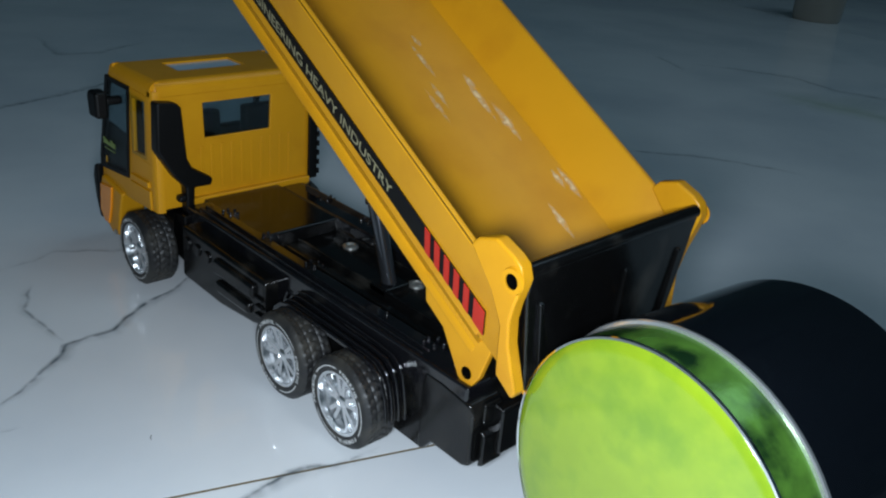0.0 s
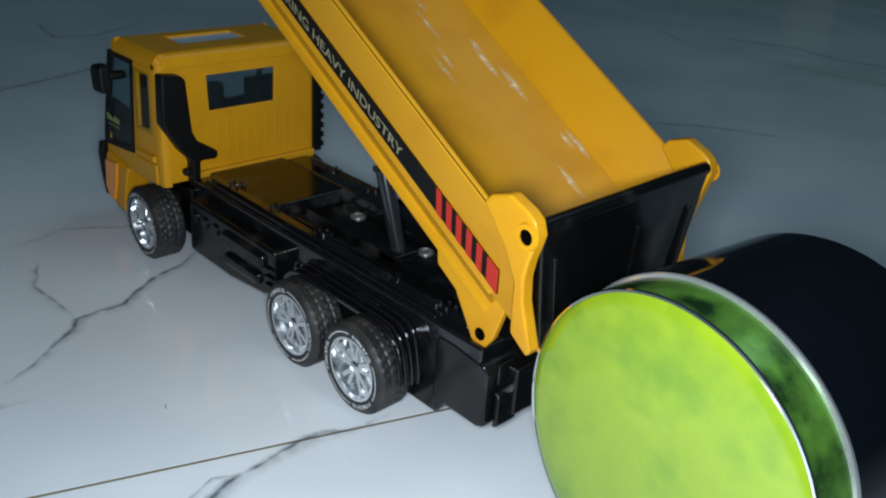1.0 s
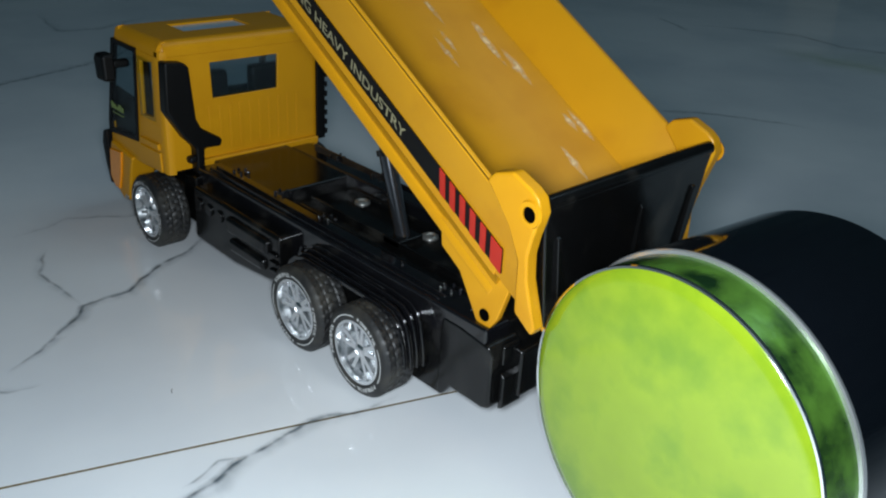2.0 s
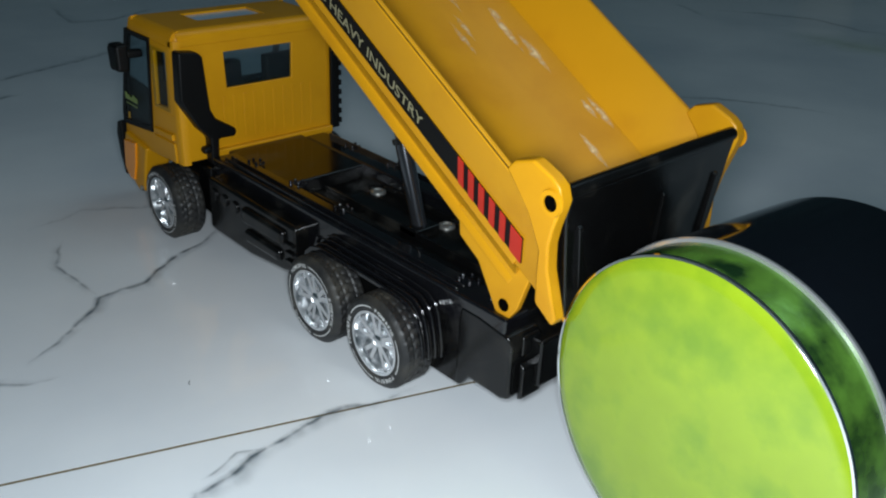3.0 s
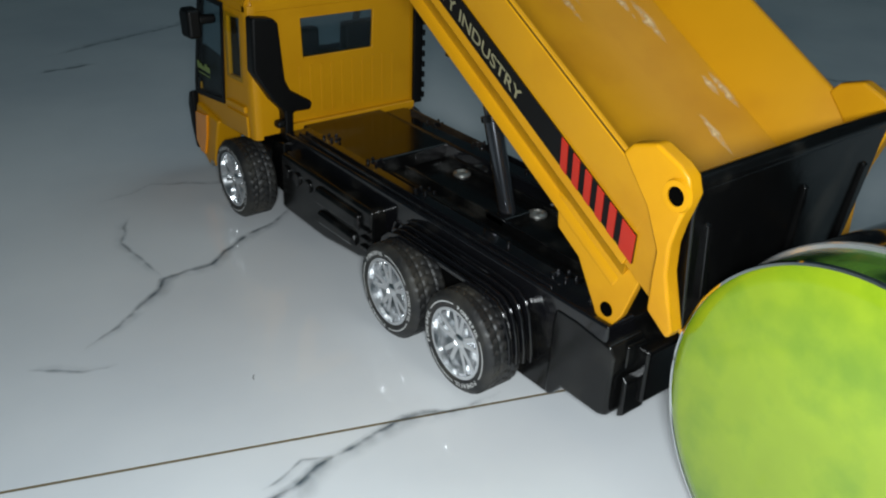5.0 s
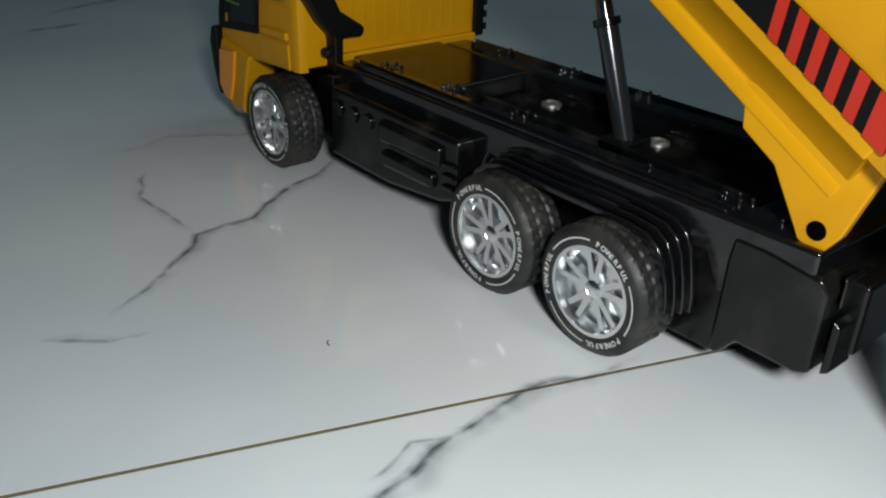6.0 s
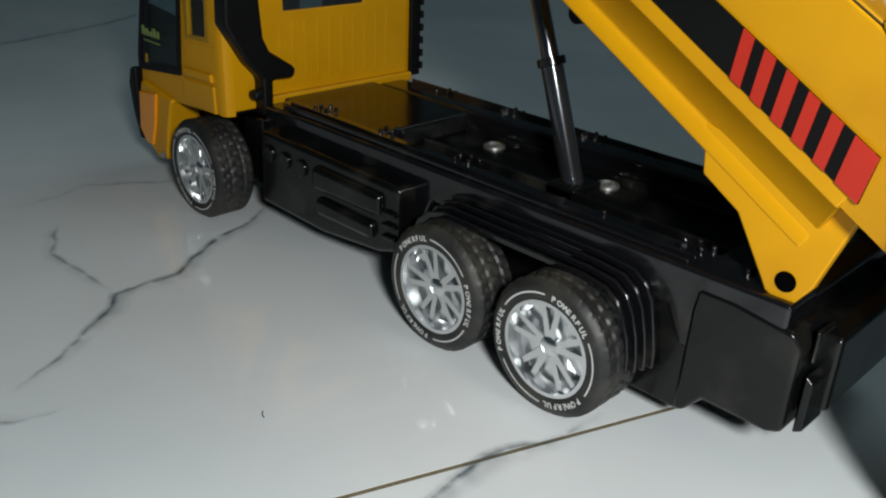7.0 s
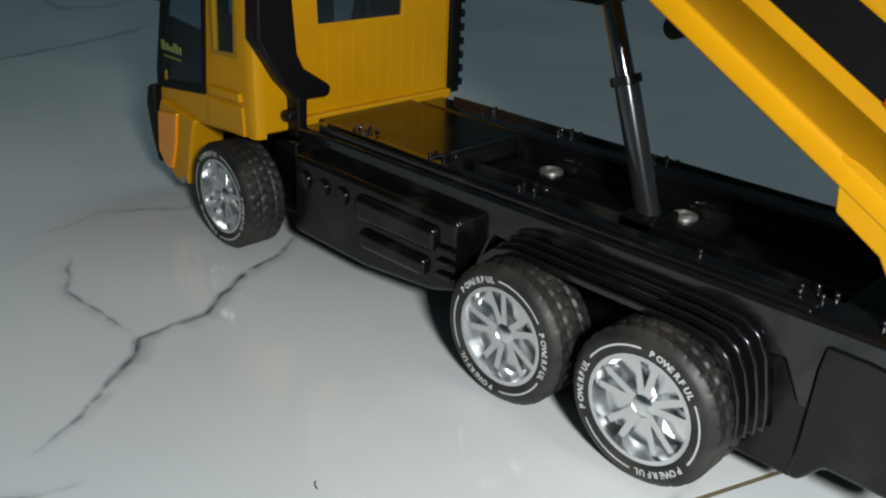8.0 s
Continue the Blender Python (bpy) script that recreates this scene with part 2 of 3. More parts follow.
VEINS = [
    ([(0.035, 0.188), (0.013, 0.175), (-0.012, 0.166), (-0.022, 0.157), (-0.038, 0.148), (-0.063, 0.146), (-0.071, 0.135), (-0.087, 0.122), (-0.112, 0.106)], 0.0016, 0.85),
    ([(-0.063, 0.147), (-0.065, 0.173), (-0.067, 0.194), (-0.053, 0.221)], 0.0014, 0.5),
    ([(-0.063, 0.245), (-0.027, 0.256), (0.003, 0.240), (0.030, 0.242)], 0.0010, 0.35),
    ([(0.014, -0.013), (-0.005, -0.011), (-0.020, -0.007), (-0.040, -0.005), (-0.058, -0.008), (-0.076, -0.011), (-0.093, -0.013), (-0.106, -0.022), (-0.134, -0.032)], 0.0017, 0.85),
    ([(-0.058, -0.008), (-0.070, -0.003), (-0.088, -0.008)], 0.0010, 0.5),
    ([(0.036, -0.145), (0.023, -0.150), (0.010, -0.156), (-0.004, -0.162)], 0.0016, 0.6),
    ([(-0.134, 0.107), (-0.116, 0.094), (-0.103, 0.090)], 0.0010, 0.5),
    ([(0.945, 0.426), (0.990, 0.366), (1.026, 0.296), (1.006, 0.219), (1.034, 0.137), (1.109, 0.010)], 0.0030, 0.7),
    ([(0.458, 0.219), (0.503, 0.194), (0.542, 0.154), (0.572, 0.109), (0.590, 0.064)], 0.0018, 0.6),
    ([(0.947, 0.481), (0.926, 0.435), (0.900, 0.397)], 0.0024, 0.6),
    ([(-0.005, 0.564), (0.044, 0.585), (0.072, 0.595), (0.142, 0.621), (0.208, 0.663)], 0.0026, 0.65),
    ([(-0.025, 0.519), (0.008, 0.522), (0.026, 0.523)], 0.0022, 0.7),
    ([(0.182, 0.888), (0.167, 0.778), (0.213, 0.774), (0.296, 0.817)], 0.0030, 0.45),
]
for k, (pts, w, s) in enumerate(VEINS):
    floor_strip(pts, w, s, k + 3)


# soft reflection far to the right, painted onto the tiles
floor_strip([(0.897, 0.280), (0.903, 0.163), (0.920, 0.038), (0.918, -0.143)], 0.030, 0.55, 31, FLOOR_REFLECTION)


def build_room():
    t = 0.12
    for name, u0, u1, v0, v1 in (("wall_north", U0, U1, V1, V1 + t), ("wall_south", U0, U1, V0 - t, V0), ("wall_west", U0 - t, U0, V0 - t, V1 + t), ("wall_east", U1, U1 + t, V0 - t, V1 + t)):
        bm = bmesh.new()
        prism(bm, [room_at(u0, v0), room_at(u1, v0), room_at(u1, v1), room_at(u0, v1)], along_z, -0.08, 2.7)
        tagged(link(name, bm, WALLPAINT), "plain teal painted room wall", "wall", kind="structure")
    bm = bmesh.new()
    prism(bm, [room_at(U0 - t, V0 - t), room_at(U1 + t, V0 - t), room_at(U1 + t, V1 + t), room_at(U0 - t, V1 + t)], along_z, 2.7, 2.8)
    tagged(link("ceiling", bm, CEILPAINT), "plain white painted ceiling", "ceiling", kind="structure")


build_room()

# ---- the toy dump truck ----
truck = thing("toy_dump_truck", (0.06, 0.08, 0), "yellow and black plastic toy dump truck with raised bed", "toy truck")
BASE = Vector(truck.location)
MID = 0.0566
R = 0.0215


def tp(name, bm, mat, label="", bevel=0.0, parent=None, smooth=True):
    """A part of the truck, made in world places."""
    bmesh.ops.translate(bm, verts=bm.verts, vec=-BASE)
    return part(name, bm, mat, parent or truck, label, bevel, smooth)


def wheel_meshes():
    """Tyre, rim, hub and lettering about the z axis; the outer face is at z = 0 and looks to +z."""
    w = 0.0165
    bm = bmesh.new()
    n, rings = 180, []
    wall = [(0.0145, -0.0022), (0.0150, -0.0004), (0.0153, 0.0004), (0.0165, 0.0007), (0.0185, 0.0007), (0.0201, 0.0), (0.0209, -0.0012)]
    back = [(0.0209, -w + 0.0012), (0.0200, -w), (0.0150, -w), (0.0145, -w + 0.002)]
    tread = [(None, -0.0016 - (w - 0.0032) * j / 18) for j in range(19)]
    for r, z in wall + tread + back:
        ring = []
        for i in range(n):
            a = 6.28318531 * i / n
            q = r
            if r is None:
                j = (-0.0016 - z) / (w - 0.0032) * 18
                cell = (i / 6.0 + 0.55 * abs(j - 9) / 4.5) % 1.0
                q = R - 0.0006 if cell < 0.2 or round(j) in (5, 13) else R
            ring.append(bm.verts.new((q * math.cos(a), q * math.sin(a), z)))
        rings.append(ring)
    for p, q in zip(rings, rings[1:] + rings[:1]):
        for i in range(n):
            bm.faces.new((p[i], p[(i + 1) % n], q[(i + 1) % n], q[i]))
    tyre = bm
    bm = bmesh.new()
    lathe(bm, [(0.0152, -0.0012), (0.0150, 0.0004), (0.0138, 0.0004), (0.0132, -0.0020), (0.0126, -0.0040), (0.0, -0.0046)], Matrix(), 48)
    lathe(bm, [(0, -0.001), (0.0022, -0.0012), (0.0036, -0.0022), (0.0038, -0.006)], Matrix(), 24)
    for k in range(10):
        a = 6.28318531 * (k + (0.16 if k % 2 else -0.16)) / 10
        m = Matrix.Rotation(a, 4, "Z")
        pts = [(0.0028, -0.0011, -0.0019), (0.0132, -0.0009, -0.0014), (0.0132, 0.0009, -0.0014), (0.0028, 0.0011, -0.0019)]
        top = [bm.verts.new(m @ Vector(p)) for p in pts]
        low = [bm.verts.new(m @ Vector((p[0], p[1] * 1.5, -0.0056))) for p in pts]
        bm.faces.new(top)
        for i in range(4):
            bm.faces.new((low[i], low[(i + 1) % 4], top[(i + 1) % 4], top[i]))
    rim = bm
    bm = bmesh.new()
    for k in range(5):
        m = Matrix.Rotation(6.28318531 * (k + 0.5) / 5, 4, "Z") @ Matrix.Translation((0.0058, 0, -0.0046))
        lathe(bm, [(0.0007, 0), (0.0007, 0.0018), (0.0005, 0.0021), (0, 0.0021)], m, 8)
    bolts = bm
    bm = bmesh.new()
    for start in (0.0, 2.0944, 4.18879):
        rows = [[bm.verts.new((r * math.cos(a), r * math.sin(a), 0.0008)) for r in (0.0172, 0.0177)] for a in [start + 1.5708 + 0.25 + 0.1 * i for i in range(11)]]
        for p, q in zip(rows, rows[1:]):
            bm.faces.new((p[0], p[1], q[1], q[0]))
    for start in (0.0, 2.0944, 4.18879):
        word = "POWERFUL"
        for k, ch in enumerate(word):
            a = start - k * 0.112 + 0.05
            me = glyphs(ch, 0.0024, 0.0001)
            bm2 = bmesh.new()
            bm2.from_mesh(me)
            m = Matrix.Rotation(a, 4, "Z") @ Matrix.Translation((0, 0.0165, 0.0009)) @ Matrix.Translation((-0.0009, 0, 0))
            off = {v: bm.verts.new(m @ v.co) for v in bm2.verts}
            for f in bm2.faces:
                bm.faces.new([off[v] for v in f.verts])
            bm2.free()
            bpy.data.meshes.remove(me)
    return tyre, rim, bolts, bm


def build_wheels():
    tyre, rim, bolts, words = wheel_meshes()
    bm = bmesh.new()
    lathe(bm, [(0.0, -0.006), (0.0145, -0.0064), (0.0145, -0.0145), (0.004, -0.0145), (0.004, -0.03), (0, -0.03)], Matrix(), 32)
    hub = part("wheel", bm, MATTBLACK, truck)
    part("tyre", tyre, RUBBER, hub, "worn black rubber tyre")
    part("rim", rim, SILVER, hub, "silver ten-spoke rim")
    part("wheel_bolts", bolts, SCREW, hub)
    part("tyre_lettering", words, TYRELETTER, hub, "white raised tyre lettering", smooth=False)
    first = True
    for y, out, turn in ((0.0, 0.0, 20), (0.047, 0.0, -38), (0.1922, 0.0035, 70)):
        for side in (0, 1):
            x = -out if side == 0 else 2 * MID + out
            m = Matrix.Translation(Vector((x, y, R)) - BASE) @ Matrix.Rotation(radians(-90 if side == 0 else 90), 4, "Y") @ Matrix.Rotation(radians(turn), 4, "Z")
            if first:
                hub.matrix_basis = m
                first = False
            else:
                copy_thing(hub, m)


build_wheels()


def build_chassis():
    x0, x1 = 0.0185, 2 * MID - 0.0185
    # the long black body: side rails and a sunk deck
    bm = bmesh.new()
    side = [(-0.058, 0.030), (-0.058, 0.0535), (0.170, 0.0515), (0.170, 0.028), (0.165, 0.024), (0.075, 0.026), (0.068, 0.040), (-0.025, 0.040), (-0.03, 0.03)]
    prism(bm, side, along_x, x0, x0 + 0.0145)
    prism(bm, side, along_x, x1 - 0.0145, x1)
    chassis = tp("chassis", bm, GLOSSBLACK, "glossy black moulded plastic chassis", 0.0014)
    bm = bmesh.new()
    box(bm, x0 + 0.013, x1 - 0.013, -0.056, 0.175, 0.030, 0.0426)
    box(bm, x0 + 0.013, x1 - 0.013, 0.112, 0.176, 0.0426, 0.0510)
    box(bm, x0 + 0.013, x1 - 0.013, -0.058, -0.030, 0.0426, 0.0525)
    tp("deck", bm, BLACK, "", 0.0012)
    # long ridges along the deck
    for x in (0.0415, 0.0525, 0.0790):
        bm = bmesh.new()
        box(bm, x, x + 0.0022, -0.028, 0.110, 0.0420, 0.0460)
        tp("deck_ridge", bm, BLACK, "", 0.0007)
    for x in (0.0208, 0.0246, x1 - 0.0034):
        bm = bmesh.new()
        box(bm, x, x + 0.0011, -0.028, 0.160, 0.0510, 0.0540)
        tp("edge_ridge", bm, GLOSSBLACK, "", 0.0006)
    # underbody between the wheels
    bm = bmesh.new()
    box(bm, 0.024, 2 * MID - 0.024, -0.05, 0.235, 0.014, 0.031)
    tp("underbody", bm, MATTBLACK, "", 0.002)
    return chassis


build_chassis()


def build_tank(side):
    """The moulded tank and tool boxes under the deck between the wheels."""
    def px(a, b, c):
        return (c if side == 0 else 2 * MID - c, a, b)
    bm = bmesh.new()
    prism(bm, [(0.163, 0.0128), (0.162, 0.0445), (0.076, 0.0445), (0.076, 0.0200), (0.087, 0.0165), (0.12, 0.0126)], px, 0.0105, 0.030)
    tank = tp("side_skirt", bm, BLACK, "", 0.0022)
    for y0, y1, z0, z1 in ((0.084, 0.124, 0.0315, 0.0405), (0.088, 0.122, 0.0215, 0.0285)):
        bm = bmesh.new()
        prism(bm, [(y0, z0), (y1, z0 - 0.001), (y1, z1), (y0, z1)], px, 0.0078, 0.0145)
        tp("tool_box", bm, BLACK, "", 0.0026)
    for k in range(3):
        bm = bmesh.new()
        c = (0.155 - 0.011 * k, 0.036)
        rod(bm, px(*c, 0.0092), px(*c, 0.0125), 0.0034, 0.0036, 20)
        tp("air_bottle", bm, BLACK, "", 0.0005)
    for k in range(3):
        bm = bmesh.new()
        z = 0.0245 + 0.0045 * k
        prism(bm, [(0.0765, z), (0.0835, z - 0.0004), (0.0835, z + 0.0015), (0.0765, z + 0.0018)], px, 0.0088, 0.02)
        tp("tank_rib", bm, BLACK, "", 0.0007)
    bm = bmesh.new()
    prism(bm, [(0.186, 0.018), (0.182, 0.044), (0.168, 0.046), (0.168, 0.016)], px, 0.016, 0.03)
    tp("front_bracket", bm, BLACK, "", 0.001)


for s in (0, 1):
    build_tank(s)


def build_fender(side):
    def px(a, b, c):
        return (c if side == 0 else 2 * MID - c, a, b)
    # a mudguard over both rear wheels, in five narrow steps that run round behind the last wheel
    for k in range(10):
        rib = k % 2 == 0
        step = k // 2
        out = 0.0010 * step + (0.0010 if rib else -0.0008)
        zt = 0.0440 + 0.0013 * step + (0.0008 if rib else 0.0)
        front = 0.0660 - 0.0006 * step
        top = [(front, 0.034), (front - 0.002, 0.0385), (front - 0.007, zt - 0.002), (front - 0.014, zt), (-0.004, zt), (-0.0110 - out, zt - 0.0010), (-0.0152 - out, zt - 0.0040), (-0.0180 - out, zt - 0.0085),
               (-0.0200 - out, 0.0310), (-0.0210 - out, 0.0250), (-0.0212 - out, 0.0200)]
        inner = [(y - (0.0016 if y > 0.058 else 0) + (0.0024 if y < -0.01 else 0), z - 0.0022) for y, z in top]
        inner[-1] = (inner[-1][0], 0.0200)
        x = 0.0082 + 0.0028 * step + (0.0 if rib else 0.0014)
        bm = bmesh.new()
        prism(bm, top + inner[::-1], px, x, x + 0.0014)
        tp("mudguard_step", bm, GLOSSBLACK, "", 0.0005)
    bm = bmesh.new()
    prism(bm, [(-0.006, 0.0130), (-0.009, 0.0095), (-0.0330, 0.0098), (-0.0345, 0.0120), (-0.0345, 0.043), (-0.006, 0.043)], px, 0.0190, 0.030)
    tp("mudflap", bm, BLACK, "", 0.0008)
    # the box of the rear end
    bm = bmesh.new()
    prism(bm, [(-0.0320, 0.0100), (-0.0350, 0.0105), (-0.0400, 0.0170), (-0.0585, 0.0170), (-0.0625, 0.0185), (-0.0625, 0.0430), (-0.0600, 0.0470), (-0.0440, 0.0490), (-0.0335, 0.0490), (-0.0325, 0.042), (-0.0320, 0.012)], px, 0.0180, 0.036)
    tp("rear_box", bm, BLACK, "", 0.0024)
    bm = bmesh.new()
    prism(bm, [(-0.0635, 0.0175), (-0.0660, 0.019), (-0.0660, 0.033), (-0.0635, 0.035)], px, 0.0225, 0.034)
    prism(bm, [(-0.0635, 0.038), (-0.0648, 0.039), (-0.0648, 0.047), (-0.0635, 0.048)], px, 0.0225, 0.032)
    tp("tail_lamp_block", bm, BLACK, "", 0.0008)


for s in (0, 1):
    build_fender(s)

bm = bmesh.new()
box(bm, 0.030, 2 * MID - 0.030, -0.068, -0.056, 0.022, 0.044)
tp("rear_bumper", bm, BLACK, "", 0.0015)

# rivets in little groups and two round screw heads
bm = bmesh.new()
lathe(bm, [(0.0008, -0.0004), (0.0009, 0.0008), (0.0007, 0.0015), (0.0003, 0.0018), (0, 0.0019)], Matrix(), 12)
rivet = part("rivet", bm, GLOSSBLACK, truck)
spots = [(x + dx, y + dy) for x, y in ((0.030, 0.150), (0.031, 0.110), (0.030, 0.069), (0.0275, -0.022), (0.0885, 0.140), (0.088, 0.100), (0.087, 0.058))
         for dx, dy in ((0, 0), (0.0035, 0.001), (0.006, -0.002), (0.0015, -0.005), (0.0050, -0.007))] + [(0.0265, -0.042), (0.0295, -0.042), (0.030, 0.006)]
for k, (x, y) in enumerate(spots):
    place = Matrix.Translation(Vector((x, y, 0.0531 - 0.0088 * y)) - BASE)
    if k == 0:
        rivet.matrix_basis = place
    else:
        copy_thing(rivet, place)
for y in (0.0912, 0.0358):
    bm = bmesh.new()
    lathe(bm, [(0.0045, 0), (0.0043, 0.0011), (0.0028, 0.0016), (0.0022, 0.0009), (0, 0.0009)], Matrix.Translation((0.0745, y, 0.0424)), 24)
    tp("deck_screw", bm, SCREW, "round steel screw head")


def build_cab():
    x0, x1, yb = 0.0052, 2 * MID - 0.0062, 0.178
    t = 0.0022
    # rear wall with its window
    bm = bmesh.new()
    frame_panel(bm, along_y, x0 + 0.004, x1 - 0.002, 0.0475, 0.1124, [(0.0354, 0.0865), (0.0777, 0.0865), (0.0785, 0.1067), (0.0347, 0.1067)], yb, yb + t)
    cab = tp("cab", bm, YELLOW, "yellow cab with worn matt plastic", 0.0008)
    bm = bmesh.new()
    prism(bm, [(0.0350, 0.0860), (0.0781, 0.0860), (0.0789, 0.1071), (0.0343, 0.1071)], along_y, yb + 0.0008, yb + 0.0016)
    tp("rear_window", bm, GLASS)
    for xa, s in ((x0, 1), (x1 + 0.0005, -1)):
        bm = bmesh.new()
        prism(bm, [(xa, 0.1835), (xa, 0.1805), (xa + s * 0.0008, 0.1788), (xa + s * 0.0025, 0.1780), (xa + s * 0.0045, 0.1778), (xa + s * 0.0045, 0.1835)], along_z, 0.0460, 0.1155)
        tp("corner_post", bm, YELLOW)
    # low pressed ribs and a step on the rear wall
    for k in range(10):
        bm = bmesh.new()
        x = 0.032 + 0.0065 * k
        box(bm, x, x + 0.0022, yb - 0.0003, yb + 0.001, 0.056, 0.082)
        tp("wall_rib", bm, YELLOW, "", 0.0003)
    bm = bmesh.new()
    box(bm, 0.024, x1 - 0.002, yb - 0.0035, yb + 0.002, 0.0480, 0.0525)
    tp("rear_sill", bm, YELLOW, "", 0.0012)
    # side walls with door window and narrow window
    for side in (0, 1):
        def px(a, b, c):
            return (c if side == 0 else 2 * MID - c, a, b)
        bm = bmesh.new()
        frame_panel(bm, px, 0.1835, 0.2056, 0.0735, 0.1120, [(0.1910, 0.0768), (0.2048, 0.0755), (0.2025, 0.1068), (0.1880, 0.1080)], x0, x0 + t)
        prism(bm, [(0.2056, 0.0735), (0.2056, 0.1120), (0.2062, 0.1120), (0.2115, 0.0735)], px, x0, x0 + t)
        prism(bm, [(0.1835, 0.0735), (0.2115, 0.0735), (0.2140, 0.0575), (0.2515, 0.0535), (0.2530, 0.0440), (0.2260, 0.0430), (0.2215, 0.0432), (0.2050, 0.0442), (0.1835, 0.0460)], px, x0, x0 + t)
        tp("cab_side", bm, YELLOW, "", 0.0008)
        bm = bmesh.new()
        prism(bm, [(0.2140, 0.0575), (0.2512, 0.0535), (0.2500, 0.0600), (0.2345, 0.1115), (0.2060, 0.1115)], px, x0 - 0.0006, x0 + 0.0014)
        tp("door_window", bm, GLASS, "tinted see-through door window")
        bm = bmesh.new()
        prism(bm, [(0.2145, 0.0577), (0.2508, 0.0540), (0.2495, 0.0600), (0.2425, 0.0830), (0.2105, 0.0800)], px, x0 + 0.0018, x0 + 0.0030)
        tp("door_lining", bm, MATTBLACK)
        bm = bmesh.new()
        prism(bm, [(0.2358, 0.1128), (0.2522, 0.0600), (0.2530, 0.0526), (0.2500, 0.0528), (0.2488, 0.0600), (0.2325, 0.1102), (0.2078, 0.1102), (0.2152, 0.0594), (0.2498, 0.0556), (0.2499, 0.0527), (0.2132, 0.0568), (0.2050, 0.1128)], px, x0 - 0.0009, x0 + 0.0016)
        tp("door_frame", bm, MATTBLACK)
        bm = bmesh.new()
        prism(bm, [(0.1880, 0.0752), (0.2056, 0.0746), (0.2050, 0.1090), (0.1870, 0.1090)], px, x0 - 0.0006, x0 + 0.0014)
        tp("quarter_window", bm, GLASS)
        bm = bmesh.new()
        prism(bm, [(0.1860, 0.0745), (0.2056, 0.0745), (0.2056, 0.1095), (0.1980, 0.1095), (0.1975, 0.0900), (0.1860, 0.0890)], px, x0 + 0.0026, x0 + 0.0036)
        tp("quarter_lining", bm, MATTBLACK)
        # step under the door and the wheel arch lip
        bm = bmesh.new()
        prism(bm, [(0.186, 0.0590), (0.210, 0.0580), (0.209, 0.0615), (0.1865, 0.0625)], px, x0 - 0.0016, x0 + 0.001)
        prism(bm, [(0.185, 0.0458), (0.212, 0.0448), (0.211, 0.0565), (0.1855, 0.0575)], px, x0 - 0.0010, x0 + 0.001)
        tp("door_step", bm, YELLOW, "", 0.0006)
        # lower front block with the orange lamp
        bm = bmesh.new()
        prism(bm, [(0.2215, 0.0440), (0.2500, 0.0480), (0.2535, 0.0400), (0.2530, 0.0200), (0.2400, 0.0120), (0.2310, 0.0135), (0.2270, 0.0300)], px, x0 - 0.0022, x0 + 0.014)
        tp("front_corner", bm, YELLOW, "", 0.0016)
        bm = bmesh.new()
        prism(bm, [(0.2340, 0.0445), (0.2505, 0.0425), (0.2535, 0.0240), (0.2480, 0.0180), (0.2425, 0.0180), (0.2375, 0.0300)], px, x0 - 0.0034, x0 - 0.0012)
        tp("corner_lamp", bm, ORANGE, "orange plastic corner lamp", 0.0006)
        bm = bmesh.new()
        rod(bm, px(0.2335, 0.0155, x0 - 0.0032), px(0.2335, 0.0155, x0 - 0.001), 0.0017)
        tp("side_reflector", bm, SCREW)
        # mirror
        bm = bmesh.new()
        prism(bm, [(0.2130, 0.0935), (0.2250, 0.0930), (0.2265, 0.1060), (0.2230, 0.1090), (0.2135, 0.1085)], px, -0.0110, -0.0035)
        prism(bm, [(0.2180, 0.0990), (0.2230, 0.0990), (0.2230, 0.1040), (0.2180, 0.1040)], px, -0.0035, 0.007)
        tp("mirror", bm, MATTBLACK, "black wing mirror", 0.002)
        if side:
            continue
        # snorkel at the rear corner
        bm = bmesh.new()
        prof = [(0.0048, 0.1115), (0.0165, 0.1100), (0.0190, 0.1070), (0.0212, 0.0780), (0.0240, 0.0722), (0.0365, 0.0640), (0.0352, 0.0598), (0.0250, 0.0602),
                (0.0245, 0.0460), (0.0195, 0.0450), (0.0195, 0.0612), (0.0133, 0.0680), (0.0075, 0.0776), (0.0036, 0.0845)]
        prism(bm, prof, (lambda a, b, c: (a if side == 0 else 2 * MID - a, c, b)), 0.1715, 0.1800)
        prism(bm, [(0.0145, 0.0530), (0.0195, 0.0535), (0.0195, 0.0575), (0.0145, 0.0570)], (lambda a, b, c: (a if side == 0 else 2 * MID - a, c, b)), 0.170, 0.176)
        tp("air_intake", bm, MATTBLACK, "matt black snorkel air intake", 0.0016)
    # roof, with an opening for the hatch
    bm = bmesh.new()
    frame_panel(bm, along_z, x0 + 0.005, x1 - 0.005, 0.1835, 0.229, [(0.0310, 0.1985), (0.0740, 0.1985), (0.0740, 0.2195), (0.0310, 0.2195)], 0.1177, 0.1205)
    arc = [(0.0055 - 0.0055 * math.sin(radians(a)), 0.1150 + 0.0055 * math.cos(radians(a))) for a in (0, 15, 30, 45, 60, 75, 90)]
    tp("roof", bm, YELLOW)
    bm = bmesh.new()
    prism(bm, [(0.1780 + d, z) for d, z in arc] + [(0.1780, 0.1125), (0.1802, 0.1125), (0.1835, 0.1177)], along_x, x0 + 0.003, x1 - 0.003)
    tp("roof_edge", bm, YELLOW)
    bm = bmesh.new()
    prism(bm, [(x0 + d, z) for d, z in arc] + [(x0, 0.1122), (x0 + 0.0022, 0.1122), (x0 + 0.0055, 0.1177)], along_y, 0.1805, 0.231)
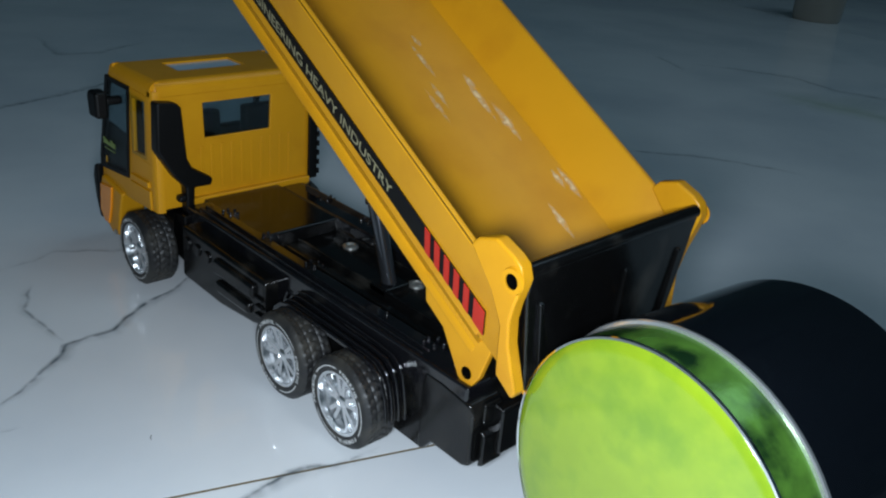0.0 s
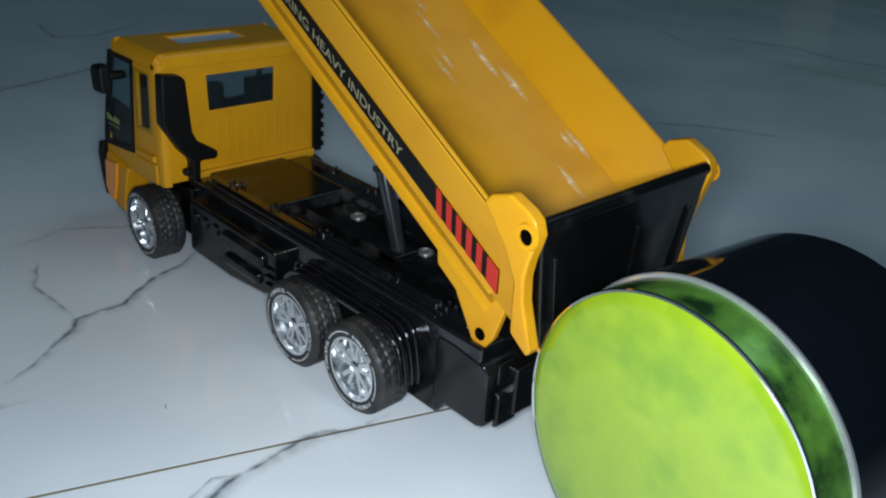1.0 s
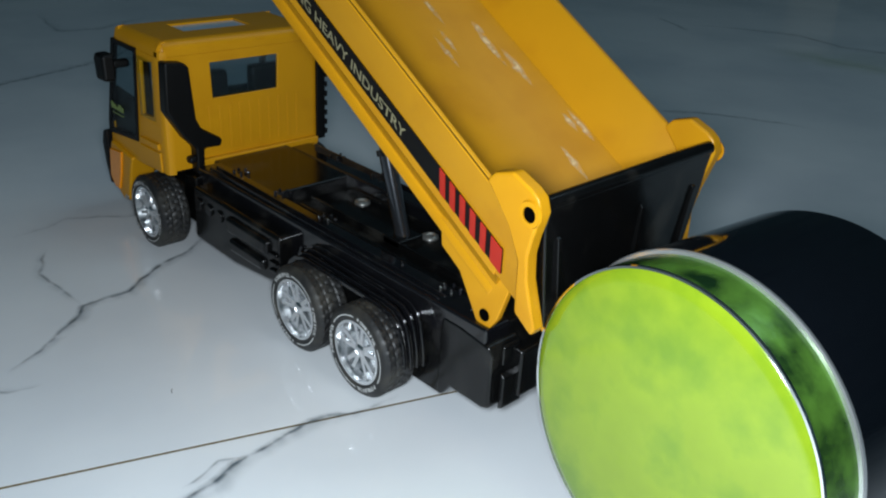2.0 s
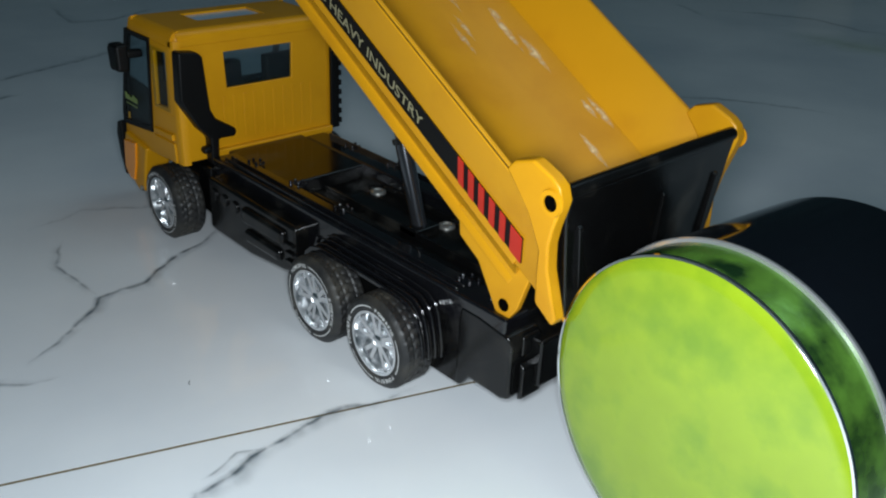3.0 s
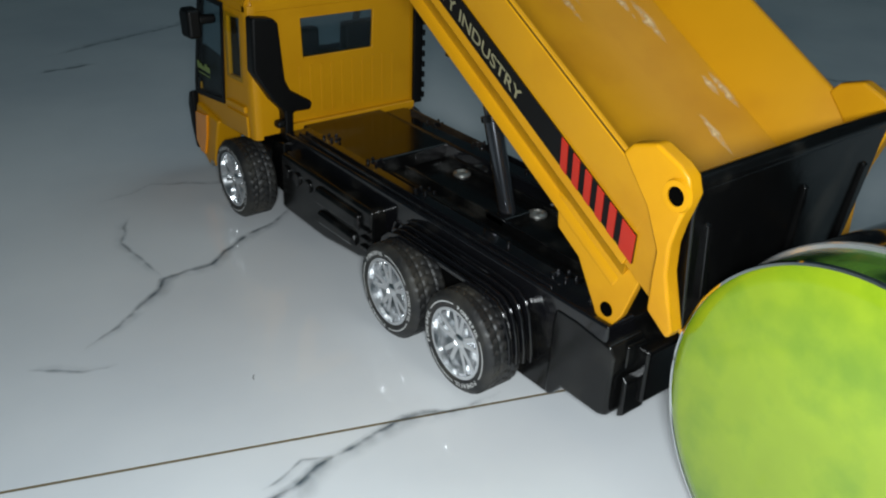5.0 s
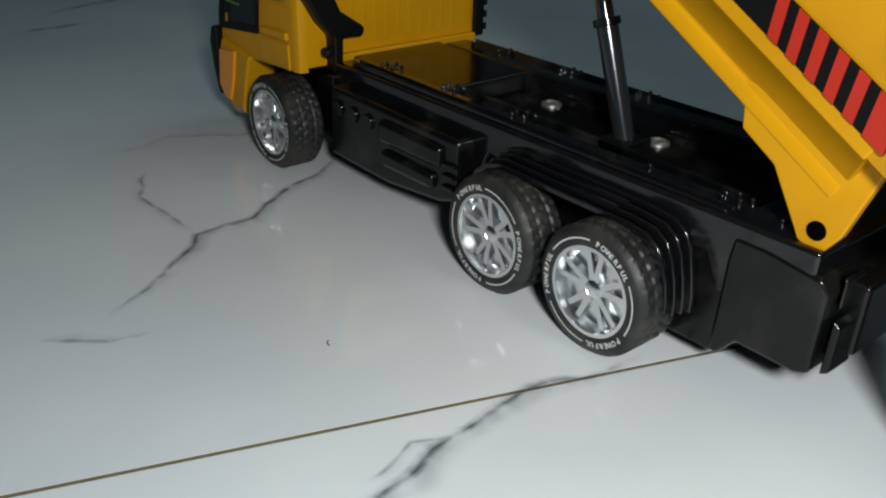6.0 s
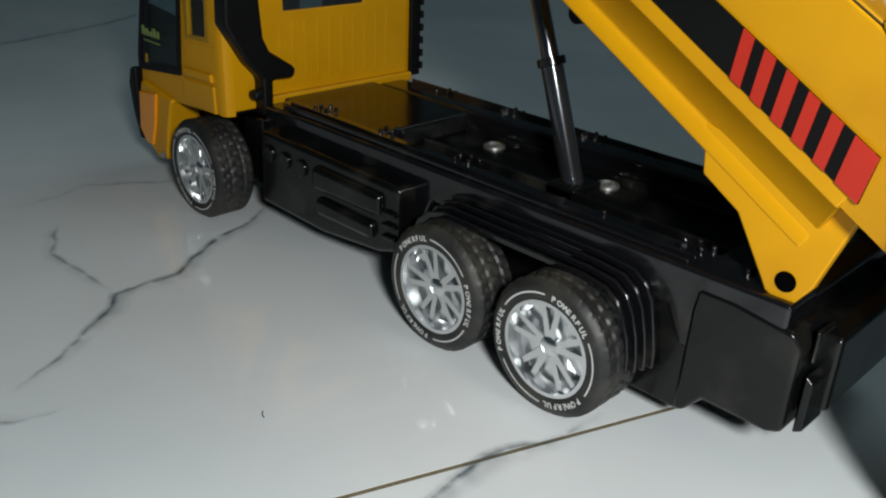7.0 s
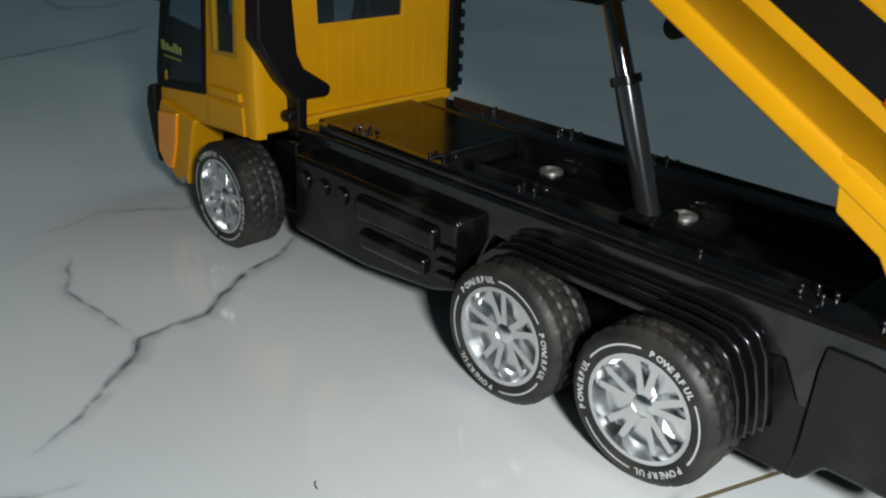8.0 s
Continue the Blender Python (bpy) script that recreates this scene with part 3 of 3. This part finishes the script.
    tp("roof_edge", bm, YELLOW)
    bm = bmesh.new()
    prism(bm, [(x1 - d, z) for d, z in arc] + [(x1, 0.1122), (x1 - 0.0022, 0.1122), (x1 - 0.0055, 0.1177)], along_y, 0.1805, 0.231)
    tp("roof_edge", bm, YELLOW)
    bm = bmesh.new()
    prism(bm, [(0.2285, 0.1205), (0.2320, 0.1190), (0.2362, 0.1118), (0.2330, 0.1118), (0.2285, 0.1165)], along_x, x0 + 0.001, x1 - 0.001)
    tp("roof_edge", bm, YELLOW)
    bm = bmesh.new()
    lathe(bm, [(0.0048, 0.1122), (0.0048, 0.1152), (0.0042, 0.1177), (0.0028, 0.1197), (0.0, 0.1204)], Matrix.Translation((x0 + 0.0050, 0.1832, 0)), 24)
    tp("roof_edge", bm, YELLOW)
    bm = bmesh.new()
    box(bm, 0.0312, 0.0738, 0.1987, 0.2193, 0.1182, 0.1193)
    tp("roof_hatch", bm, HATCH, "pale blue glass roof hatch")
    # windscreen, front face, bumper, floor and seats
    bm = bmesh.new()
    prism(bm, [(0.2355, 0.1120), (0.2515, 0.0600), (0.2495, 0.0600), (0.2335, 0.1120)], along_x, x0 + 0.001, x1 - 0.001)
    tp("windscreen", bm, GLASS)
    bm = bmesh.new()
    prism(bm, [(0.2515, 0.0600), (0.2540, 0.046), (0.2540, 0.022), (0.2490, 0.022), (0.2480, 0.0600)], along_x, x0 + 0.001, x1 - 0.001)
    tp("front_face", bm, YELLOW, "", 0.001)
    bm = bmesh.new()
    prism(bm, [(0.2545, 0.053), (0.2590, 0.052), (0.2620, 0.044), (0.2600, 0.030), (0.2560, 0.018), (0.2530, 0.018), (0.2545, 0.036)], along_x, x0 - 0.003, x0 + 0.008)
    prism(bm, [(0.2545, 0.053), (0.2590, 0.052), (0.2620, 0.044), (0.2600, 0.030), (0.2560, 0.018), (0.2530, 0.018), (0.2545, 0.036)], along_x, x1 - 0.008, x1 + 0.003)
    box(bm, x0, x1, 0.254, 0.262, 0.026, 0.036)
    tp("bull_bar", bm, MATTBLACK, "", 0.0014)
    bm = bmesh.new()
    box(bm, x0 + 0.0025, x1 - 0.0025, 0.1805, 0.248, 0.0450, 0.0530)
    box(bm, 0.022, 0.052, 0.189, 0.197, 0.056, 0.098)
    box(bm, 0.068, 0.098, 0.189, 0.197, 0.056, 0.098)
    box(bm, 0.022, 0.098, 0.236, 0.245, 0.056, 0.072)
    tp("cab_interior", bm, MATTBLACK, "", 0.002)
    # black grille at the far rear edge of the cab
    bm = bmesh.new()
    box(bm, x1 - 0.002, x1 + 0.004, 0.176, 0.182, 0.050, 0.116)
    for k in range(10):
        box(bm, x1 + 0.003, x1 + 0.0048, 0.1745, 0.1765, 0.053 + 0.006 * k, 0.0565 + 0.006 * k)
    tp("rear_grille", bm, MATTBLACK, "", 0.0006)
    # door marking
    bm = bmesh.new()
    for k in range(5):
        y = 0.2455 - 0.0034 * k
        box(bm, x0 - 0.0011, x0 - 0.0007, y - 0.0024, y, 0.0695, 0.0735 - 0.0009 * (k % 3))
    box(bm, x0 - 0.0011, x0 - 0.0007, 0.2300, 0.2440, 0.0668, 0.0675)
    tp("door_marking", bm, GREENMARK, "pale green marking on the door", smooth=False)


HATCH = material("pale_blue_plastic", (0.45, 0.58, 0.68), 0.12, grain=0.08)
build_cab()

# ---- the raised bed ----
BED = radians(31.0)
BO = Vector((0, -0.0878, 0.1178))
BU, BW = Vector((0, math.cos(BED), math.sin(BED))), Vector((0, -math.sin(BED), math.cos(BED)))
BX0, BX1 = 0.0017, 0.1115
BLEN = 0.225


def bed(a, b, c):
    """A point of the bed: a along it from the tail, b up from its rail, c across."""
    p = BO + BU * a + BW * b
    return (c, p.y, p.z)


def along_bed(a, b, c):
    """For outlines across the bed (x, b), extruded along it."""
    p = BO + BU * c + BW * b
    return (a, p.y, p.z)


def wall_x(b):
    """How far the bed's slanting side wall has come inwards at the height b."""
    return BX0 + 0.32 * max(0.0, -b - 0.006)


def build_bed():
    # one trough: rails, slanting sides and a flat floor, all of one thickness
    half = [(0.0121, -0.0385), (BX0 + 0.0004, -0.0066), (BX0 + 0.0010, -0.0056), (BX0 + 0.0030, -0.0056), (BX0 + 0.0038, -0.0066),
            (0.0150, -0.0290), (0.0330, -0.0355)]
    other = [(BX0 + BX1 - x, b) for x, b in half]
    under = [(0.0330, -0.0385), (0.0165, -0.0375)]
    outline = half + other[::-1] + [(BX0 + BX1 - x, b) for x, b in under[::-1]] + under
    bm = bmesh.new()
    prism(bm, outline, along_bed, 0.004, BLEN)
    trough = tp("bed", bm, YELLOW, "raised glossy yellow tipper bed", 0.0006)
    # front board
    bm = bmesh.new()
    prism(bm, [(BX0, -0.033), (BX0, 0.004), (BX1, 0.004), (BX1, -0.033)], along_bed, BLEN, BLEN + 0.003)
    tp("front_board", bm, YELLOW, "", 0.0006)
    for side in (0, 1):
        def bx(a, b, c):
            return bed(a, b, c if side == 0 else BX0 + BX1 - c)

        def on_wall(a, b, c):
            return bx(a, b, wall_x(b) + c)

        def on_post(a, b, c):
            return bx(a, b, BX0 + 0.24 * max(0.0, -b - 0.010) + c)
        # lower side beam with its channel
        bm = bmesh.new()
        across = [(0.0118, -0.0378), (0.0122, -0.0424), (0.0150, -0.0436), (0.0215, -0.0545), (0.0205, -0.0560), (0.0205, -0.0600), (0.0212, -0.0604), (0.0260, -0.0604), (0.0260, -0.0400), (0.0180, -0.0340)]
        prism(bm, [(x if side == 0 else BX0 + BX1 - x, b) for x, b in across], along_bed, 0.002, BLEN)
        tp("side_beam", bm, YELLOW, "", 0.0006)
        # rear post and ear
        bm = bmesh.new()
        prism(bm, [(-0.0045, -0.0020), (-0.0030, 0.0030), (0.0010, 0.0062), (0.0050, 0.0066), (0.0140, 0.0052), (0.0195, -0.0012), (0.0205, -0.0060), (0.0050, -0.0110), (-0.0050, -0.0200),
                   (-0.0084, -0.0290), (-0.0140, -0.0420), (-0.0245, -0.0430), (-0.0245, -0.0385), (-0.0175, -0.0300), (-0.0122, -0.0235), (-0.0078, -0.0140), (-0.0058, -0.0070)],
              on_post, -0.0004, 0.0055)
        tp("rear_post", bm, YELLOW, "", 0.0012)
        bm = bmesh.new()
        prism(bm, [(0.0060, -0.0100), (0.0030, -0.0118), (-0.0070, -0.0220), (-0.0110, -0.0330), (-0.0150, -0.0420), (0.0060, -0.0420)], on_wall, 0.0002, 0.0045)
        tp("side_plate", bm, YELLOW)
        bm = bmesh.new()
        m = Matrix.Translation(bx(0.0, 0.0, BX0 - 0.0004)) @ Matrix.Rotation(radians(-90 if side == 0 else 90), 4, "Y")
        lathe(bm, [(0.0028, 0.0), (0.0028, 0.0010), (0.0044, 0.0010), (0.0048, 0.0)], m, 28)
        tp("ear_ring", bm, YELLOW)
        # flat disc, its black standing in for the hole's shade
        bm = bmesh.new()
        lathe(bm, [(0.0028, 0.0004), (0.0, 0.0004)], m, 20)
        tp("ear_hole_disc", bm, HOLE_SHADE)
        # hinge bracket
        bm = bmesh.new()
        def hx(a, b, c):
            return (c if side == 0 else BX0 + BX1 - c, a, b)
        prism(bm, [(-0.0260, 0.0909), (-0.0275, 0.0780), (-0.0385, 0.0710), (-0.0478, 0.0562), (-0.0492, 0.0538), (-0.0514, 0.0525), (-0.0543, 0.0520), (-0.0571, 0.0530), (-0.0607, 0.0585), (-0.0640, 0.0690), (-0.0670, 0.0780), (-0.0560, 0.0860)],
              hx, 0.0208, 0.0241)
        tp("hinge_bracket", bm, YELLOW, "", 0.0008)
        # hinge hole as a disc with its shade painted on
        bm = bmesh.new()
        m = Matrix.Translation(hx(-0.0541, 0.0580, 0.0207)) @ Matrix.Rotation(radians(-90 if side == 0 else 90), 4, "Y")
        lathe(bm, [(0.0027, 0.0), (0.0027, 0.0002), (0.0, 0.0002)], m, 20)
        tp("hinge_hole_disc", bm, HOLE_SHADE)
        # decal band with its red stripes
        bm = bmesh.new()
        prism(bm, [(0.0032, -0.0262), (-0.0003, -0.0380), (0.210, -0.0380), (0.210, -0.0262)], on_wall, -0.0005, 0.0004)
        tp("decal_band", bm, DECAL, "black decal band", smooth=False)
        for k in range(6):
            u = 0.0422 - 0.0065 * k
            w = 0.0033 if k < 5 else 0.0065
            bm = bmesh.new()
            prism(bm, [(u, -0.0262), (u - w, -0.0262), (u - w - 0.0034, -0.0380), (u - 0.0034, -0.0380)], on_wall, -0.0008, -0.0004)
            tp("red_stripe", bm, RED, smooth=False)
        me = glyphs("ENGINEERING HEAVY INDUSTRY", 0.0078, 0.0001)
        xs = [v.co.x for v in me.vertices]
        bm = bmesh.new()
        bm.from_mesh(me)
        stretch = 0.1235 / max(xs)
        for v in bm.verts:
            a, b = v.co.x * stretch, v.co.y
            v.co = Vector(on_wall(0.0640 + (0.1235 - a if side == 0 else a), -0.0350 + b, -0.0008))
        bpy.data.meshes.remove(me)
        tp("bed_lettering", bm, LETTER, "pale gold block lettering", smooth=False)
    # pale scuffs along the floor of the bed and its slanting side
    for k, (x, u, n) in enumerate(((0.0745, 0.128, 0.026), (0.0690, 0.106, 0.018), (0.0635, 0.100, 0.022), (0.0870, 0.098, 0.030), (0.0905, 0.082, 0.026), (0.0880, 0.108, 0.014),
                                   (0.0960, 0.042, 0.020), (0.0930, 0.046, 0.012), (0.0820, 0.028, 0.022), (0.0790, 0.140, 0.010))):
        bm = bmesh.new()
        layer = bm.verts.layers.float.new("strength")
        rows = []
        for i in range(7):
            a = u - n / 2 + n * i / 6
            w = 0.0016 * (1.2 - abs(i - 3) / 3) * (1 + 0.5 * noise.noise(Vector((k * 3.1, i * 0.7, 0))))
            row = []
            for q, f in ((-1, 0.0), (-0.3, 0.9), (0.35, 0.8), (1.1, 0.0)):
                xx = x + q * w + 0.0006 * noise.noise(Vector((k, i * 0.9, 3)))
                edge = BX0 + BX1 - 0.0330
                b = -0.0353 + max(0.0, xx - edge) * (0.0065 / 0.0180)
                v = bm.verts.new(along_bed(xx, b, a + 0.004))
                v[layer] = f * (1 - abs(i - 3) / 3.0) ** 0.6
                row.append(v)
            rows.append(row)
        for p, q in zip(rows, rows[1:]):
            for i in range(3):
                bm.faces.new((p[i], p[i + 1], q[i + 1], q[i]))
        tp("scuff_mark", bm, SCUFF, "pale scuff mark")
    # tailgate, narrower towards its foot
    def gate_at(a, b, c):
        return bed(a, b, c + 0.26 * max(0.0, -b - 0.010) * (1 - 2 * (c - BX0) / (BX1 - BX0)))

    bm = bmesh.new()
    prism(bm, [(-0.0015, 0.0045), (0.0028, 0.0045), (0.0005, -0.0035), (-0.0200, -0.0410), (-0.0250, -0.0410), (-0.0050, -0.0045)], gate_at, BX0 + 0.0058, BX1 - 0.0058)
    gate = tp("tailgate", bm, BLACK, "glossy black plastic tailgate", 0.0010)
    for x in (BX0 + 0.012, BX1 - 0.015, 0.062):
        bm = bmesh.new()
        prism(bm, [(-0.0086, -0.0085), (-0.0060, -0.0085), (-0.0228, -0.0385), (-0.0258, -0.0385)], gate_at, x, x + 0.0022)
        tp("tailgate_rib", bm, BLACK, "", 0.0005)
    bm = bmesh.new()
    rod(bm, bed(0.0005, 0.0025, BX0 + 0.0055), bed(0.0005, 0.0025, BX1 - 0.0055), 0.0028)
    tp("tailgate_bar", bm, BLACK)
    bm = bmesh.new()
    prism(bm, [(-0.0255, -0.0432), (-0.0150, -0.0432), (-0.0150, -0.0408), (-0.0255, -0.0408)], gate_at, BX0 + 0.0062, BX1 - 0.0062)
    tp("tail_sill", bm, YELLOW, "", 0.0006)
    # cross beams under the bed
    for u in (0.045, 0.110, 0.175):
        bm = bmesh.new()
        prism(bm, [(BX0 + 0.023, -0.0550), (BX1 - 0.023, -0.0550), (BX1 - 0.023, -0.0385), (BX0 + 0.023, -0.0385)], along_bed, u, u + 0.008)
        tp("cross_beam", bm, YELLOW, "", 0.0006)


build_bed()


def build_lift():
    a, b, c = Vector((0.0605, 0.0405, 0.0450)), Vector((0.0605, 0.0550, 0.0850)), Vector((0.0605, 0.0655, 0.1120))
    bm = bmesh.new()
    rod(bm, a, b, 0.0040, 0.0040, 10)
    tp("lift_cylinder", bm, DARKCHROME, "dark shiny lift cylinder", 0.0003)
    bm = bmesh.new()
    rod(bm, b - (b - a).normalized() * 0.001, b + (b - a).normalized() * 0.002, 0.0050, 0.0050, 20)
    tp("lift_collar", bm, GLOSSBLACK, "", 0.0004)
    bm = bmesh.new()
    rod(bm, b, c, 0.0031, 0.0031, 10)
    tp("lift_rod", bm, DARKCHROME)
    bm = bmesh.new()
    rod(bm, c + Vector((-0.006, 0, 0)), c + Vector((0.006, 0, 0)), 0.0052, 0.0052, 20)
    box(bm, 0.0545, 0.0665, 0.065, 0.083, 0.107, 0.126)
    tp("lift_bracket", bm, MATTBLACK, "", 0.0008)
    bm = bmesh.new()
    box(bm, 0.0525, 0.0685, 0.034, 0.047, 0.0420, 0.0465)
    tp("lift_foot", bm, BLACK, "", 0.001)


bm = bmesh.new()
rod(bm, (0.0300, 0.0235, 0.1090), (0.0370, 0.0235, 0.1090), 0.0030, 0.0030, 24)
tp("bed_roller", bm, MATTBLACK)
build_lift()

# ---- the canister that lies behind the truck ----
CR, CLEN, CYAW = 0.0581, 0.086, -0.1285


def build_canister():
    can = thing("canister", (0.0078, -0.1426, 0), "glossy black canister with lime green lid lying on floor", "canister")
    m = Matrix.Translation((0, 0, CR)) @ Matrix.Rotation(CYAW, 4, "Z") @ Matrix.Rotation(radians(90), 4, "Y")
    bm = bmesh.new()
    lathe(bm, [(0.050, 0.0185), (CR - 0.0006, 0.0185), (CR - 0.0004, CLEN - 0.003), (CR - 0.003, CLEN), (0, CLEN)], m, 96)
    part("body", bm, BARREL, can, "glossy black enamelled side")
    # glossy green band; its highlights are part of the colour
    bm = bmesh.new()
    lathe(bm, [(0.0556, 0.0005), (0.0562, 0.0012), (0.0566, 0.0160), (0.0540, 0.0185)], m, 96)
    part("green_band", bm, GREENBAND, can, "dark green glossy band round the lid, highlights painted in")
    bm = bmesh.new()
    lathe(bm, [(0.0562, 0.0160), (CR - 0.0004, 0.0162), (CR, 0.0167), (CR, 0.0176), (CR - 0.0006, 0.0187)], m, 96)
    part("bead", bm, BEAD, can, "polished steel bead")
    bm = bmesh.new()
    lathe(bm, [(0.0556, 0.0000), (0.0563, 0.0001), (0.0566, 0.0008), (0.0561, 0.0014)], m, 96)
    part("lid_edge", bm, CHROME, can, "thin bright lid edge")
    bm = bmesh.new()
    lathe(bm, [(0.0557, 0.0006), (0.0549, -0.0002), (0.0510, -0.0008), (0.030, -0.0014), (0, -0.0016)], m, 96)
    part("lid", bm, LIME, can, "lime green smudged plastic lid")


build_canister()


# ---- lint on the floor ----
def build_lint(x, y, turn, n):
    bm = bmesh.new()
    pts = [Vector((n * (i / 4 - 0.5), 0.12 * n * math.sin(i * 0.8), 0.0003)) for i in range(5)]
    for a, b in zip(pts, pts[1:]):
        rod(bm, a, b, 0.00018, 0.00015, 5)
    ob = link("lint", bm, MATTBLACK)
    ob.matrix_world = Matrix.Translation((x, y, 0)) @ Matrix.Rotation(turn, 4, "Z")
    return tagged(ob, "tiny dark strand of lint on marble floor", "lint", "lint on the floor")


for x, y, turn, n in ((-0.093, -0.038, 0.3, 0.006), (-0.031, -0.093, -0.6, 0.005), (-0.107, -0.025, 0.1, 0.002), (-0.062, 0.051, 1.1, 0.003)):
    build_lint(x, y, turn, n)


# ---- a cup shape far behind, standing in for a furniture leg ----
def build_far_leg(x, y):
    bm = bmesh.new()
    lathe(bm, [(0, 0.003), (0.044, 0.003), (0.047, 0.0), (0.050, 0.004), (0.058, 0.145), (0.0595, 0.147), (0.057, 0.147), (0.048, 0.008), (0, 0.008)], Matrix(), 40)
    ob = link("tumbler", bm, CUP)
    ob.location = (x, y, 0)
    tagged(ob, "glossy grey-brown cup shape standing in for a furniture leg", "tumbler")


CUP = material("grey_brown_plastic", (0.34, 0.32, 0.27), 0.12, grain=0.05, scale=20)
build_far_leg(1.70, 0.575)
